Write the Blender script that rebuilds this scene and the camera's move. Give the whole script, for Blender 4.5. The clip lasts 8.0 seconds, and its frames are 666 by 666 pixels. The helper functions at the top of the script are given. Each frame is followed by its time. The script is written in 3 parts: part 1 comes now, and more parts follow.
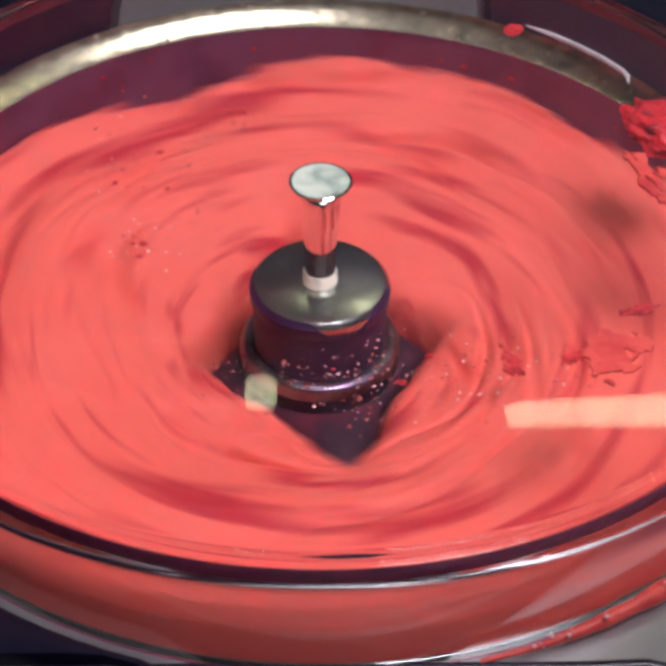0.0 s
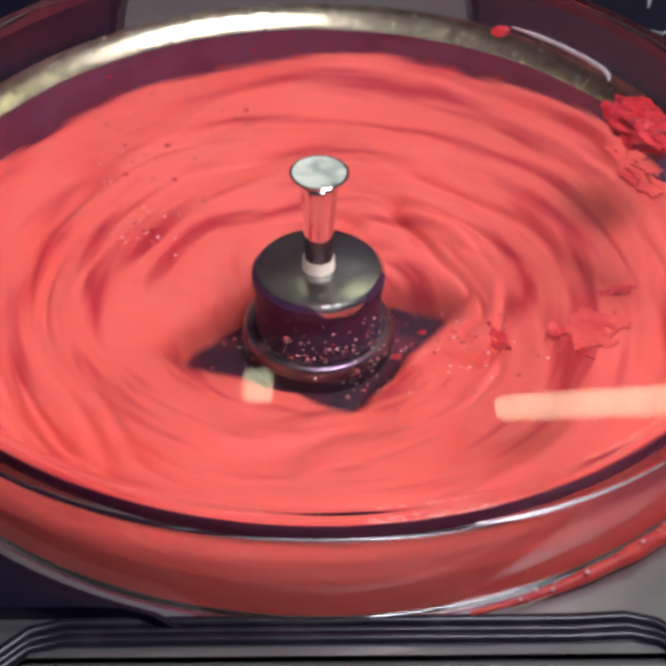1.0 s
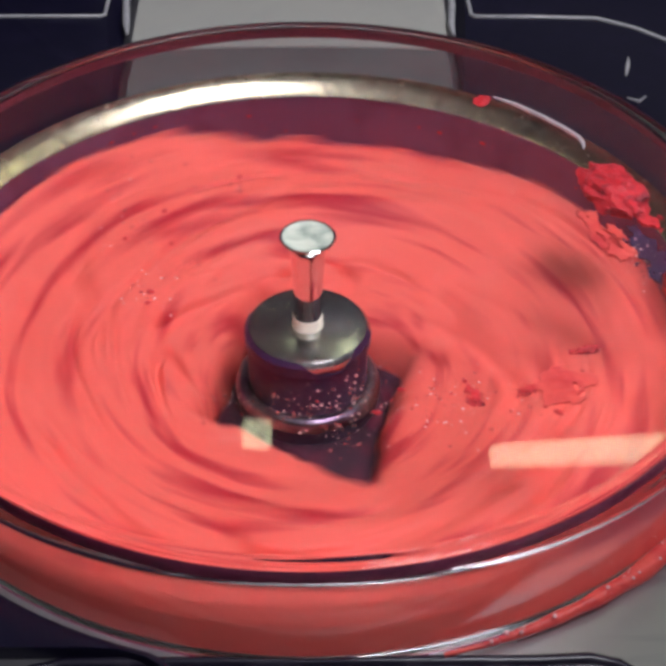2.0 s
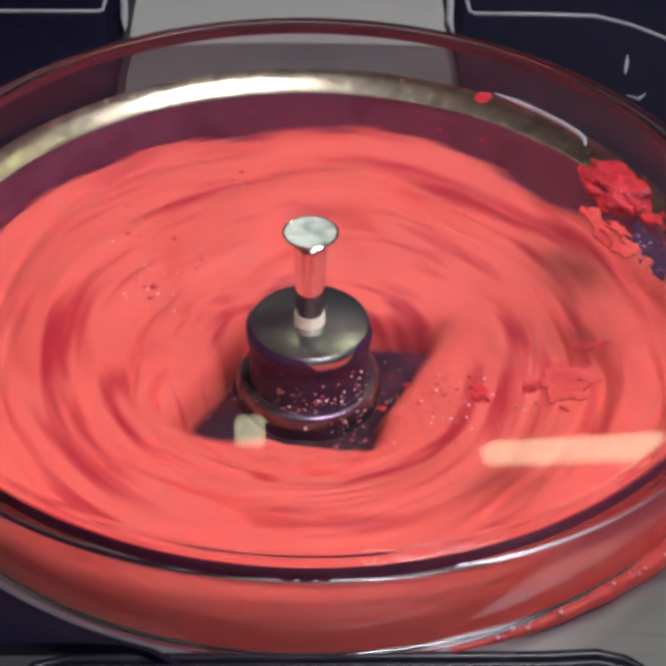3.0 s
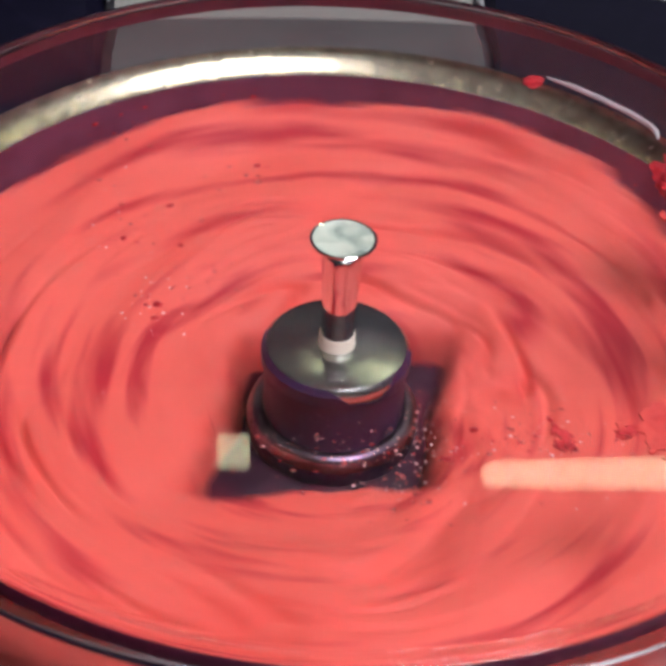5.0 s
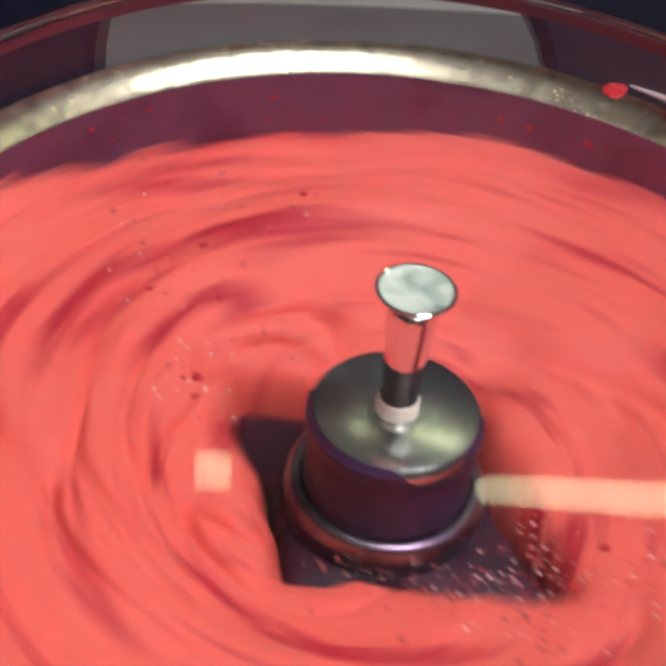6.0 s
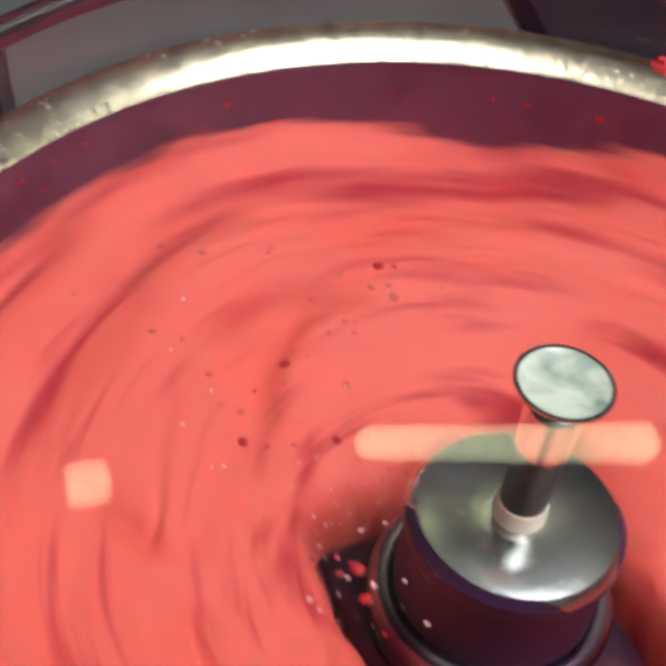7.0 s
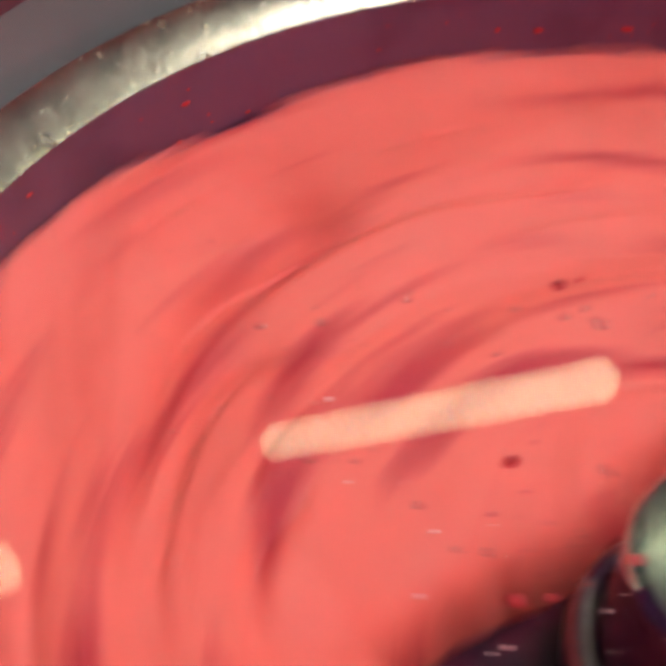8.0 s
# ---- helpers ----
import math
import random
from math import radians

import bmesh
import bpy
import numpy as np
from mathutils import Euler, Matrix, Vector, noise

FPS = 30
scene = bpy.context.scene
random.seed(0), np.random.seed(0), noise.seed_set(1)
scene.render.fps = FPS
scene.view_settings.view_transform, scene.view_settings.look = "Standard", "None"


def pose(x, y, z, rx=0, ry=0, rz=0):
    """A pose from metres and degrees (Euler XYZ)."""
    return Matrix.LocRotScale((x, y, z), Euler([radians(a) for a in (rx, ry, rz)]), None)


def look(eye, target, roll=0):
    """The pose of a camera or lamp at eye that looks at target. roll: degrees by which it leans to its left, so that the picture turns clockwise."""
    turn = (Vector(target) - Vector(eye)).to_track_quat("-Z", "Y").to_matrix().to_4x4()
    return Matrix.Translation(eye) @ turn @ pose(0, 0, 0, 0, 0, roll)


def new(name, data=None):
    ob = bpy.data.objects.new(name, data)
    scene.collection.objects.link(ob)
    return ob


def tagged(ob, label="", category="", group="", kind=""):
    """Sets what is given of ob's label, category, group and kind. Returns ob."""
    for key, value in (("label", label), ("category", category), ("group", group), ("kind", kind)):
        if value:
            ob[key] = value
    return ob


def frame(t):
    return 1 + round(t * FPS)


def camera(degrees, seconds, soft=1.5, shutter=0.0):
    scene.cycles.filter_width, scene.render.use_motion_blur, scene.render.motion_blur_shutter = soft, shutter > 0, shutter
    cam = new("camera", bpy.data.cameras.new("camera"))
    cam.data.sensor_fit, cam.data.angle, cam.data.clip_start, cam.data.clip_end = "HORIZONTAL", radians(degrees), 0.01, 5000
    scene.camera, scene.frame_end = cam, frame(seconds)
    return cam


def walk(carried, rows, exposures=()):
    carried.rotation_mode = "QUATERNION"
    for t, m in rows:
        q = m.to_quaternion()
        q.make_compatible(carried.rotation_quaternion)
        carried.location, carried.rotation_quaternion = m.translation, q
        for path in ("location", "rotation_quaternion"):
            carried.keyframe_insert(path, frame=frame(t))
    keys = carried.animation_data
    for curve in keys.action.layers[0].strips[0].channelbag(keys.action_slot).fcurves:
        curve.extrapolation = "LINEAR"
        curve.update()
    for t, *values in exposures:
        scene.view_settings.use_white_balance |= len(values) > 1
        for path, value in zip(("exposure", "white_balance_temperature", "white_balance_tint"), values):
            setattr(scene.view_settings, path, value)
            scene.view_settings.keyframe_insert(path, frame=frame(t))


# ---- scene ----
cam = camera(26, 8.0, soft=4.2, shutter=0.8)

# ---- the camera's way ----
PATH = [
    (0.0, look((-0.0028, -0.2803, 0.2306), (0.0005, -0.1327, 0.0957), 0.82)),
    (0.5, look((-0.0059, -0.2913, 0.2342), (-0.0014, -0.1419, 0.1012), 1.36)),
    (1.0, look((-0.0051, -0.3007, 0.2401), (-0.0005, -0.1523, 0.1061), 1.02)),
    (1.5, look((-0.0033, -0.3068, 0.2499), (0.0015, -0.1563, 0.1183), 1.29)),
    (2.0, look((-0.0000, -0.3144, 0.2567), (0.0035, -0.1620, 0.1272), 0.81)),
    (3.5, look((-0.0082, -0.3136, 0.2522), (-0.0013, -0.1615, 0.1225), 1.90)),
    (4.0, look((-0.0112, -0.3001, 0.2450), (-0.0038, -0.1489, 0.1144), 2.34)),
    (4.5, look((-0.0184, -0.2799, 0.2325), (-0.0079, -0.1280, 0.1028), 2.98)),
    (5.8, look((-0.0369, -0.2159, 0.1976), (-0.0182, -0.0664, 0.0661), 5.77)),
    (6.0, look((-0.0453, -0.2006, 0.1939), (-0.0227, -0.0532, 0.0607), 6.65)),
    (6.5, look((-0.0728, -0.1586, 0.1854), (-0.0336, -0.0193, 0.0473), 8.03)),
    (7.0, look((-0.0937, -0.1181, 0.1730), (-0.0336, 0.0094, 0.0311), 10.26)),
    (7.5, look((-0.1016, -0.0799, 0.1567), (-0.0255, 0.0352, 0.0119), 10.85)),
    (8.0, look((-0.1101, -0.0471, 0.1308), (-0.0226, 0.0616, -0.0125), 7.20)),
]
walk(cam, PATH, ((0.0, 0.06, 5680, 15), (4.5, 0.0, 5680, 15), (6.0, 0.04, 5740, 7), (8.0, 0.0, 5760, 4)))

# ---- world and lights ----
world = bpy.data.worlds.new("world")
scene.world = world
world.use_nodes = True
world.node_tree.nodes["Background"].inputs[0].default_value = (0.35, 0.3, 0.75, 1)
world.node_tree.nodes["Background"].inputs[1].default_value = 0.07


def area_lamp(name, energy, size, size_y, m, color):
    data = bpy.data.lights.new(name, "AREA")
    data.shape, data.size, data.size_y = "RECTANGLE", size, size_y
    data.energy, data.color = energy, color
    ob = new(name, data)
    ob.matrix_world = m
    return ob


LAMPS = ((0.38, -0.28, 9.9),)
for lx, ly, watts in LAMPS:
    area_lamp("ceiling_glow", watts, 0.46, 0.46, look((lx, ly, 1.325), (lx, ly, 0)), (1.0, 0.92, 0.86))


# ---- materials ----
def material(name, color, rough=0.5, metal=0.0, spot=None, spot_scale=60.0, spot_lo=0.5, spot_hi=0.7, bump=0.0, bump_scale=300.0,
             transmission=0.0, ior=1.45, rough_vary=0.0, stretch=(1, 1, 1), subsurface=0.0, coat=0.0, aniso=0.0):
    m = bpy.data.materials.new(name)
    m.use_nodes = True
    nt = m.node_tree
    p = nt.nodes["Principled BSDF"]
    p.inputs["Base Color"].default_value = (*color, 1)
    p.inputs["Roughness"].default_value = rough
    p.inputs["Metallic"].default_value = metal
    p.inputs["IOR"].default_value = ior
    p.inputs["Transmission Weight"].default_value = transmission
    p.inputs["Coat Weight"].default_value = coat
    p.inputs["Coat Roughness"].default_value = 0.1
    p.inputs["Anisotropic"].default_value = aniso
    if subsurface:
        p.inputs["Subsurface Weight"].default_value = subsurface
        p.inputs["Subsurface Radius"].default_value = (1.0, 0.18, 0.22)
        p.inputs["Subsurface Scale"].default_value = 0.004
    tc = nt.nodes.new("ShaderNodeTexCoord")
    mp = nt.nodes.new("ShaderNodeMapping")
    mp.inputs["Scale"].default_value = stretch
    nt.links.new(tc.outputs["Object"], mp.inputs["Vector"])

    def noise_node(scale, detail):
        n = nt.nodes.new("ShaderNodeTexNoise")
        n.inputs["Scale"].default_value = scale
        n.inputs["Detail"].default_value = detail
        nt.links.new(mp.outputs["Vector"], n.inputs["Vector"])
        return n
    if spot:
        n = noise_node(spot_scale, 5)
        r = nt.nodes.new("ShaderNodeValToRGB")
        r.color_ramp.elements[0].position, r.color_ramp.elements[1].position = spot_lo, spot_hi
        r.color_ramp.elements[0].color, r.color_ramp.elements[1].color = (*color, 1), (*spot, 1)
        nt.links.new(n.outputs["Fac"], r.inputs["Fac"])
        nt.links.new(r.outputs["Color"], p.inputs["Base Color"])
    if rough_vary:
        n = noise_node(spot_scale * 2.3, 4)
        r = nt.nodes.new("ShaderNodeMapRange")
        r.inputs["To Min"].default_value = max(0.0, rough - rough_vary)
        r.inputs["To Max"].default_value = rough + rough_vary
        nt.links.new(n.outputs["Fac"], r.inputs["Value"])
        nt.links.new(r.outputs["Result"], p.inputs["Roughness"])
    if bump:
        n = noise_node(bump_scale, 4)
        b = nt.nodes.new("ShaderNodeBump")
        b.inputs["Strength"].default_value = bump
        b.inputs["Distance"].default_value = 0.0006
        nt.links.new(n.outputs["Fac"], b.inputs["Height"])
        nt.links.new(b.outputs["Normal"], p.inputs["Normal"])
    return m


def glow(name, color, strength):
    m = bpy.data.materials.new(name)
    m.use_nodes = True
    p = m.node_tree.nodes["Principled BSDF"]
    p.inputs["Base Color"].default_value = (*color, 1)
    p.inputs["Emission Color"].default_value = (*color, 1)
    p.inputs["Emission Strength"].default_value = strength
    return m


MIX = material("berry_mixture", (0.72, 0.108, 0.082), 0.62, spot=(0.62, 0.062, 0.058), spot_scale=26, spot_lo=0.42, spot_hi=0.75,
               bump=0.35, bump_scale=380, subsurface=0.4)
def fold_shade(m, deep, bright):
    """Darker red spiral streaks that paint the shade of the stirred folds into the colour."""
    nt = m.node_tree
    p = nt.nodes["Principled BSDF"]
    tc = nt.nodes.new("ShaderNodeTexCoord")
    flat = nt.nodes.new("ShaderNodeVectorMath")
    flat.operation = "MULTIPLY"
    flat.inputs[1].default_value = (1, 1, 0)
    length = nt.nodes.new("ShaderNodeVectorMath")
    length.operation = "LENGTH"
    unit = nt.nodes.new("ShaderNodeVectorMath")
    unit.operation = "NORMALIZE"
    log = nt.nodes.new("ShaderNodeMath")
    log.operation = "LOGARITHM"
    log.inputs[1].default_value = math.e
    twist = nt.nodes.new("ShaderNodeMath")
    twist.operation = "MULTIPLY"
    twist.inputs[1].default_value = 1.7
    turn = nt.nodes.new("ShaderNodeVectorRotate")
    turn.rotation_type = "Z_AXIS"
    out = nt.nodes.new("ShaderNodeMath")
    out.operation = "MULTIPLY"
    out.inputs[1].default_value = 84.0
    xyz = nt.nodes.new("ShaderNodeSeparateXYZ")
    join = nt.nodes.new("ShaderNodeCombineXYZ")
    n = nt.nodes.new("ShaderNodeTexNoise")
    n.inputs["Scale"].default_value = 1.5
    n.inputs["Detail"].default_value = 5
    n.inputs["Distortion"].default_value = 0.4
    ramp = nt.nodes.new("ShaderNodeValToRGB")
    e = ramp.color_ramp.elements
    e[0].position, e[0].color = 0.34, (*deep, 1)
    e[1].position, e[1].color = 0.47, (*bright, 1)
    nt.links.new(tc.outputs["Object"], flat.inputs[0])
    nt.links.new(flat.outputs[0], length.inputs[0])
    nt.links.new(flat.outputs[0], unit.inputs[0])
    nt.links.new(length.outputs["Value"], log.inputs[0])
    nt.links.new(log.outputs[0], twist.inputs[0])
    nt.links.new(unit.outputs[0], turn.inputs["Vector"])
    nt.links.new(twist.outputs[0], turn.inputs["Angle"])
    nt.links.new(length.outputs["Value"], out.inputs[0])
    nt.links.new(turn.outputs[0], xyz.inputs[0])
    nt.links.new(xyz.outputs[0], join.inputs[0])
    nt.links.new(xyz.outputs[1], join.inputs[1])
    nt.links.new(out.outputs[0], join.inputs[2])
    nt.links.new(join.outputs[0], n.inputs["Vector"])
    nt.links.new(n.outputs["Fac"], ramp.inputs["Fac"])
    nt.links.new(ramp.outputs["Color"], p.inputs["Base Color"])


# deep red for the shade in the folds, coral for the mixture
fold_shade(MIX, (0.45, 0.012, 0.027), (0.77, 0.125, 0.094))
GUNK = material("dried_berry", (0.56, 0.02, 0.03), 0.36, spot=(0.22, 0.004, 0.015), spot_scale=260, bump=0.9, bump_scale=900, subsurface=0.2)
DARK_FILM_TINT = material("berry_film_and_ring_tint", (0.17, 0.025, 0.075), 0.3, spot=(0.11, 0.02, 0.06), spot_scale=200, bump=0.3, bump_scale=700)
EDGE_BAND = material("crimson_edge_band", (0.15, 0.030, 0.055), 0.35, spot=(0.10, 0.022, 0.045), spot_scale=90, bump=0.3, bump_scale=700)
STEEL = material("steel", (0.46, 0.46, 0.47), 0.38, 1.0, spot=(0.38, 0.37, 0.40), spot_scale=25, rough_vary=0.04, bump=0.02, bump_scale=260,
                 stretch=(1, 9, 1))
RIM_STEEL = material("rim_steel", (0.64, 0.60, 0.43), 0.25, 1.0, spot=(0.42, 0.39, 0.29), spot_scale=190, spot_lo=0.42, spot_hi=0.72, rough_vary=0.07, bump=0.12, bump_scale=700)
WALL_STEEL = material("dark_violet_steel", (0.20, 0.145, 0.29), 0.36, 0.85, spot=(0.13, 0.065, 0.16), spot_scale=35, rough_vary=0.08, bump=0.1, bump_scale=350)
TURNED = material("turned_steel", (0.52, 0.56, 0.54), 0.22, 1.0, spot=(0.47, 0.50, 0.45), spot_scale=80, rough_vary=0.04, bump=0.03, bump_scale=800, aniso=0.35)
CHROME = material("chrome", (0.80, 0.81, 0.80), 0.04, 1.0, bump=0.02, bump_scale=200)
MINT_REFLECTION = material("pale_mint_reflection", (0.62, 0.70, 0.58), 0.2, 0.0, spot=(0.22, 0.30, 0.25), spot_scale=170, spot_lo=0.44, spot_hi=0.70, bump=0.3, bump_scale=300)
FOOT_GLINT = material("cream_painted_glint", (0.86, 0.85, 0.70), 0.15, spot=(0.72, 0.70, 0.56), spot_scale=300, bump=0.1, bump_scale=500)
RIB = material("pale_edge_line", (0.55, 0.55, 0.58), 0.25, spot=(0.45, 0.45, 0.48), spot_scale=300, bump=0.1, bump_scale=500)
BRIDGE = material("light_grey_plastic", (0.50, 0.50, 0.46), 0.45, spot=(0.46, 0.46, 0.43), spot_scale=40, bump=0.03, bump_scale=500)
# wet purple smear on neck and cap; on the shaft it paints the shade
NECK = material("wet_smear_and_shaft_shade", (0.042, 0.017, 0.062), 0.42, 0.1, spot=(0.075, 0.014, 0.044), spot_scale=90, spot_lo=0.4, spot_hi=0.8, rough_vary=0.08, bump=0.3, bump_scale=600, ior=1.35)
# near-black for the vanes and for the shade painted into the hollow
DASHER = material("paddle_and_hollow_shade", (0.034, 0.008, 0.022), 0.5, 0.0, spot=(0.13, 0.010, 0.030), spot_scale=120, spot_lo=0.45, spot_hi=0.8, rough_vary=0.1, bump=0.5, bump_scale=500, ior=1.3)
GREY_PLASTIC = material("grey_plastic", (0.19, 0.187, 0.185), 0.4, spot=(0.16, 0.155, 0.155), spot_scale=40, bump=0.04, bump_scale=500)
COLLAR = material("wet_collar_steel", (0.34, 0.31, 0.34), 0.30, 1.0, spot=(0.12, 0.06, 0.13), spot_scale=70, spot_lo=0.4, spot_hi=0.68, rough_vary=0.08, bump=0.12, bump_scale=500)
ACRYLIC = material("clear_acrylic", (0.97, 0.95, 0.96), 0.015, transmission=1.0, ior=1.31)
DEW = material("dew", (0.97, 0.94, 0.90), 0.05, transmission=0.95, ior=1.33)
WATER = material("pink_water", (0.96, 0.86, 0.86), 0.03, transmission=0.95, ior=1.33)
SMEAR = material("berry_smear", (0.66, 0.075, 0.058), 0.42, spot=(0.50, 0.022, 0.03), spot_scale=150, spot_lo=0.45, spot_hi=0.72, bump=0.7, bump_scale=600, subsurface=0.15)
PALE_BEAD = material("pale_bubble_and_sparkle", (0.85, 0.50, 0.50), 0.12, spot=(0.80, 0.34, 0.36), spot_scale=500, coat=0.5)

def see_through(m, share, tint, scale):
    """Lets part of the light straight through a thin film, unevenly."""
    nt = m.node_tree
    p, out = nt.nodes["Principled BSDF"], nt.nodes["Material Output"]
    clear = nt.nodes.new("ShaderNodeBsdfTransparent")
    clear.inputs["Color"].default_value = (*tint, 1)
    tc, n, r, mix = (nt.nodes.new(k) for k in ("ShaderNodeTexCoord", "ShaderNodeTexNoise", "ShaderNodeMapRange", "ShaderNodeMixShader"))
    n.inputs["Scale"].default_value, n.inputs["Detail"].default_value = scale, 4
    r.inputs["From Min"].default_value, r.inputs["From Max"].default_value = 0.3, 0.7
    r.inputs["To Min"].default_value, r.inputs["To Max"].default_value = max(0, share - 0.25), min(1, share + 0.15)
    nt.links.new(tc.outputs["Object"], n.inputs["Vector"])
    nt.links.new(n.outputs["Fac"], r.inputs["Value"])
    nt.links.new(r.outputs["Result"], mix.inputs[0])
    nt.links.new(p.outputs[0], mix.inputs[1])
    nt.links.new(clear.outputs[0], mix.inputs[2])
    nt.links.new(mix.outputs[0], out.inputs["Surface"])


see_through(WATER, 0.5, (1.0, 0.9, 0.9), 900)
BLACK = material("black_plastic", (0.007, 0.006, 0.022), 0.32, spot=(0.010, 0.008, 0.028), spot_scale=90, rough_vary=0.06, bump=0.06, bump_scale=700)
RUBBER = material("rubber", (0.015, 0.013, 0.025), 0.25, spot=(0.03, 0.026, 0.04), spot_scale=120, bump=0.05, bump_scale=500)
PAINT = material("wall_paint", (0.62, 0.60, 0.56), 0.8, spot=(0.56, 0.54, 0.50), spot_scale=6, bump=0.05, bump_scale=120)
PALE_PAINT = material("pale_green_wall_paint", (0.235, 0.26, 0.20), 0.8, spot=(0.21, 0.235, 0.18), spot_scale=6, bump=0.05, bump_scale=120)
DARK_PAINT = material("dark_wall_paint", (0.045, 0.04, 0.10), 0.7, spot=(0.04, 0.035, 0.085), spot_scale=6, bump=0.05, bump_scale=120)
CABINET = material("cabinet_laminate", (0.06, 0.056, 0.115), 0.5, spot=(0.05, 0.047, 0.1), spot_scale=12, bump=0.03, bump_scale=300)
DARK_PANEL = material("dark_unseen_panel", (0.026, 0.022, 0.062), 0.4, spot=(0.022, 0.018, 0.052), spot_scale=10, bump=0.03, bump_scale=150)
STONE = material("worktop_stone", (0.18, 0.17, 0.17), 0.35, spot=(0.3, 0.29, 0.28), spot_scale=180, bump=0.03, bump_scale=400)
TILE = material("floor_tile", (0.35, 0.32, 0.29), 0.5, spot=(0.3, 0.27, 0.25), spot_scale=9, bump=0.03, bump_scale=200)
LIT = glow("lamp_diffuser", (0.95, 0.94, 0.52), 7.4)
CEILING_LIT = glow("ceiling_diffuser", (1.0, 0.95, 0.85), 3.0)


# ---- mesh helpers ----
def mesh_object(name, bm, mat, smooth=True):
    me = bpy.data.meshes.new(name)
    bmesh.ops.recalc_face_normals(bm, faces=bm.faces)
    bm.to_mesh(me)
    bm.free()
    me.materials.append(mat)
    if smooth:
        me.polygons.foreach_set("use_smooth", [True] * len(me.polygons))
        me.set_sharp_from_angle(angle=radians(38))
    return new(name, me)


def part(name, bm, mat, parent, label=""):
    ob = mesh_object(name, bm, mat)
    ob.parent = parent
    return tagged(ob, label)


def thing(name, label, category, group="", kind="", at=(0, 0, 0)):
    ob = new(name)
    ob.location = at
    ob.empty_display_size = 0.02
    return tagged(ob, label, category, group, kind)


def block(x0, x1, y0, y1, z0, z1, bevel=0.0, segments=3):
    bm = bmesh.new()
    bmesh.ops.create_cube(bm, size=1)
    bmesh.ops.transform(bm, matrix=Matrix.Translation(((x0 + x1) / 2, (y0 + y1) / 2, (z0 + z1) / 2)) @ Matrix.Diagonal((x1 - x0, y1 - y0, z1 - z0, 1)), verts=bm.verts)
    if bevel:
        bmesh.ops.bevel(bm, geom=list(bm.edges), offset=bevel, segments=segments, affect="EDGES")
    return bm


def turned(profile, steps=96, closed=False, wobble=None):
    """A body of revolution about the z axis from (radius, height) pairs."""
    bm = bmesh.new()
    rings = []
    for r, z in profile:
        if r < 1e-7:
            rings.append([bm.verts.new((0, 0, z))])
        else:
            ring = []
            for i in range(steps):
                a = 2 * math.pi * i / steps
                dr, dz = wobble(a, r, z) if wobble else (0, 0)
                ring.append(bm.verts.new(((r + dr) * math.cos(a), (r + dr) * math.sin(a), z + dz)))
            rings.append(ring)
    pairs = list(zip(rings, rings[1:]))
    if closed:
        pairs.append((rings[-1], rings[0]))
    for a, b in pairs:
        for i in range(steps):
            j = (i + 1) % steps
            if len(a) == 1 and len(b) == 1:
                continue
            if len(a) == 1:
                bm.faces.new((a[0], b[i], b[j]))
            elif len(b) == 1:
                bm.faces.new((a[i], b[0], a[j]))
            else:
                bm.faces.new((a[i], b[i], b[j], a[j]))
    return bm


def tube(points, radius, sides=10, rough=0.0, seed=0, taper=False):
    """A rod through points, with rounded uneven thickness if rough."""
    bm = bmesh.new()
    pts = [Vector(p) for p in points]
    rings = []
    for i, p in enumerate(pts):
        d = (pts[min(i + 1, len(pts) - 1)] - pts[max(i - 1, 0)]).normalized()
        u = d.cross(Vector((0, 0, 1))).normalized()
        v = u.cross(d)
        end = 0.35 if i in (0, len(pts) - 1) else 1.0
        if taper:
            end = min(1.0, 0.15 + 2.2 * i / len(pts))
        ring = []
        for k in range(sides):
            a = 2 * math.pi * k / sides
            q = u * math.cos(a) + v * math.sin(a)
            rad = radius * end * (1 + rough * noise.noise((p + q * radius) * (0.35 / radius) + Vector((seed, 0, 0))))
            ring.append(bm.verts.new(p + q * rad))
        rings.append(ring)
    for a, b in zip(rings, rings[1:]):
        for k in range(sides):
            bm.faces.new((a[k], a[(k + 1) % sides], b[(k + 1) % sides], b[k]))
    bm.faces.new(rings[0]), bm.faces.new(rings[-1])
    return bm


def lump(cx, cy, cz, sx, sy, sz, seed, turn=0.0, rough=0.5, detail=4):
    """An uneven clump of mixture."""
    bm = bmesh.new()
    bmesh.ops.create_icosphere(bm, subdivisions=detail, radius=1)
    for v in bm.verts:
        d = v.co.normalized()
        k = 1 + rough * noise.fractal(d * 2.3 + Vector((seed * 3.1, seed, 0)), 0.9, 2.2, 4)
        v.co = d * k
    bmesh.ops.transform(bm, matrix=pose(cx, cy, cz, 0, 0, turn) @ Matrix.Diagonal((sx, sy, sz, 1)), verts=bm.verts)
    return bm


# ---- the room ----
X0, X1, Y0, Y1, Z0, Z1 = -1.5, 1.3, -1.7, 0.62, -1.12, 1.35


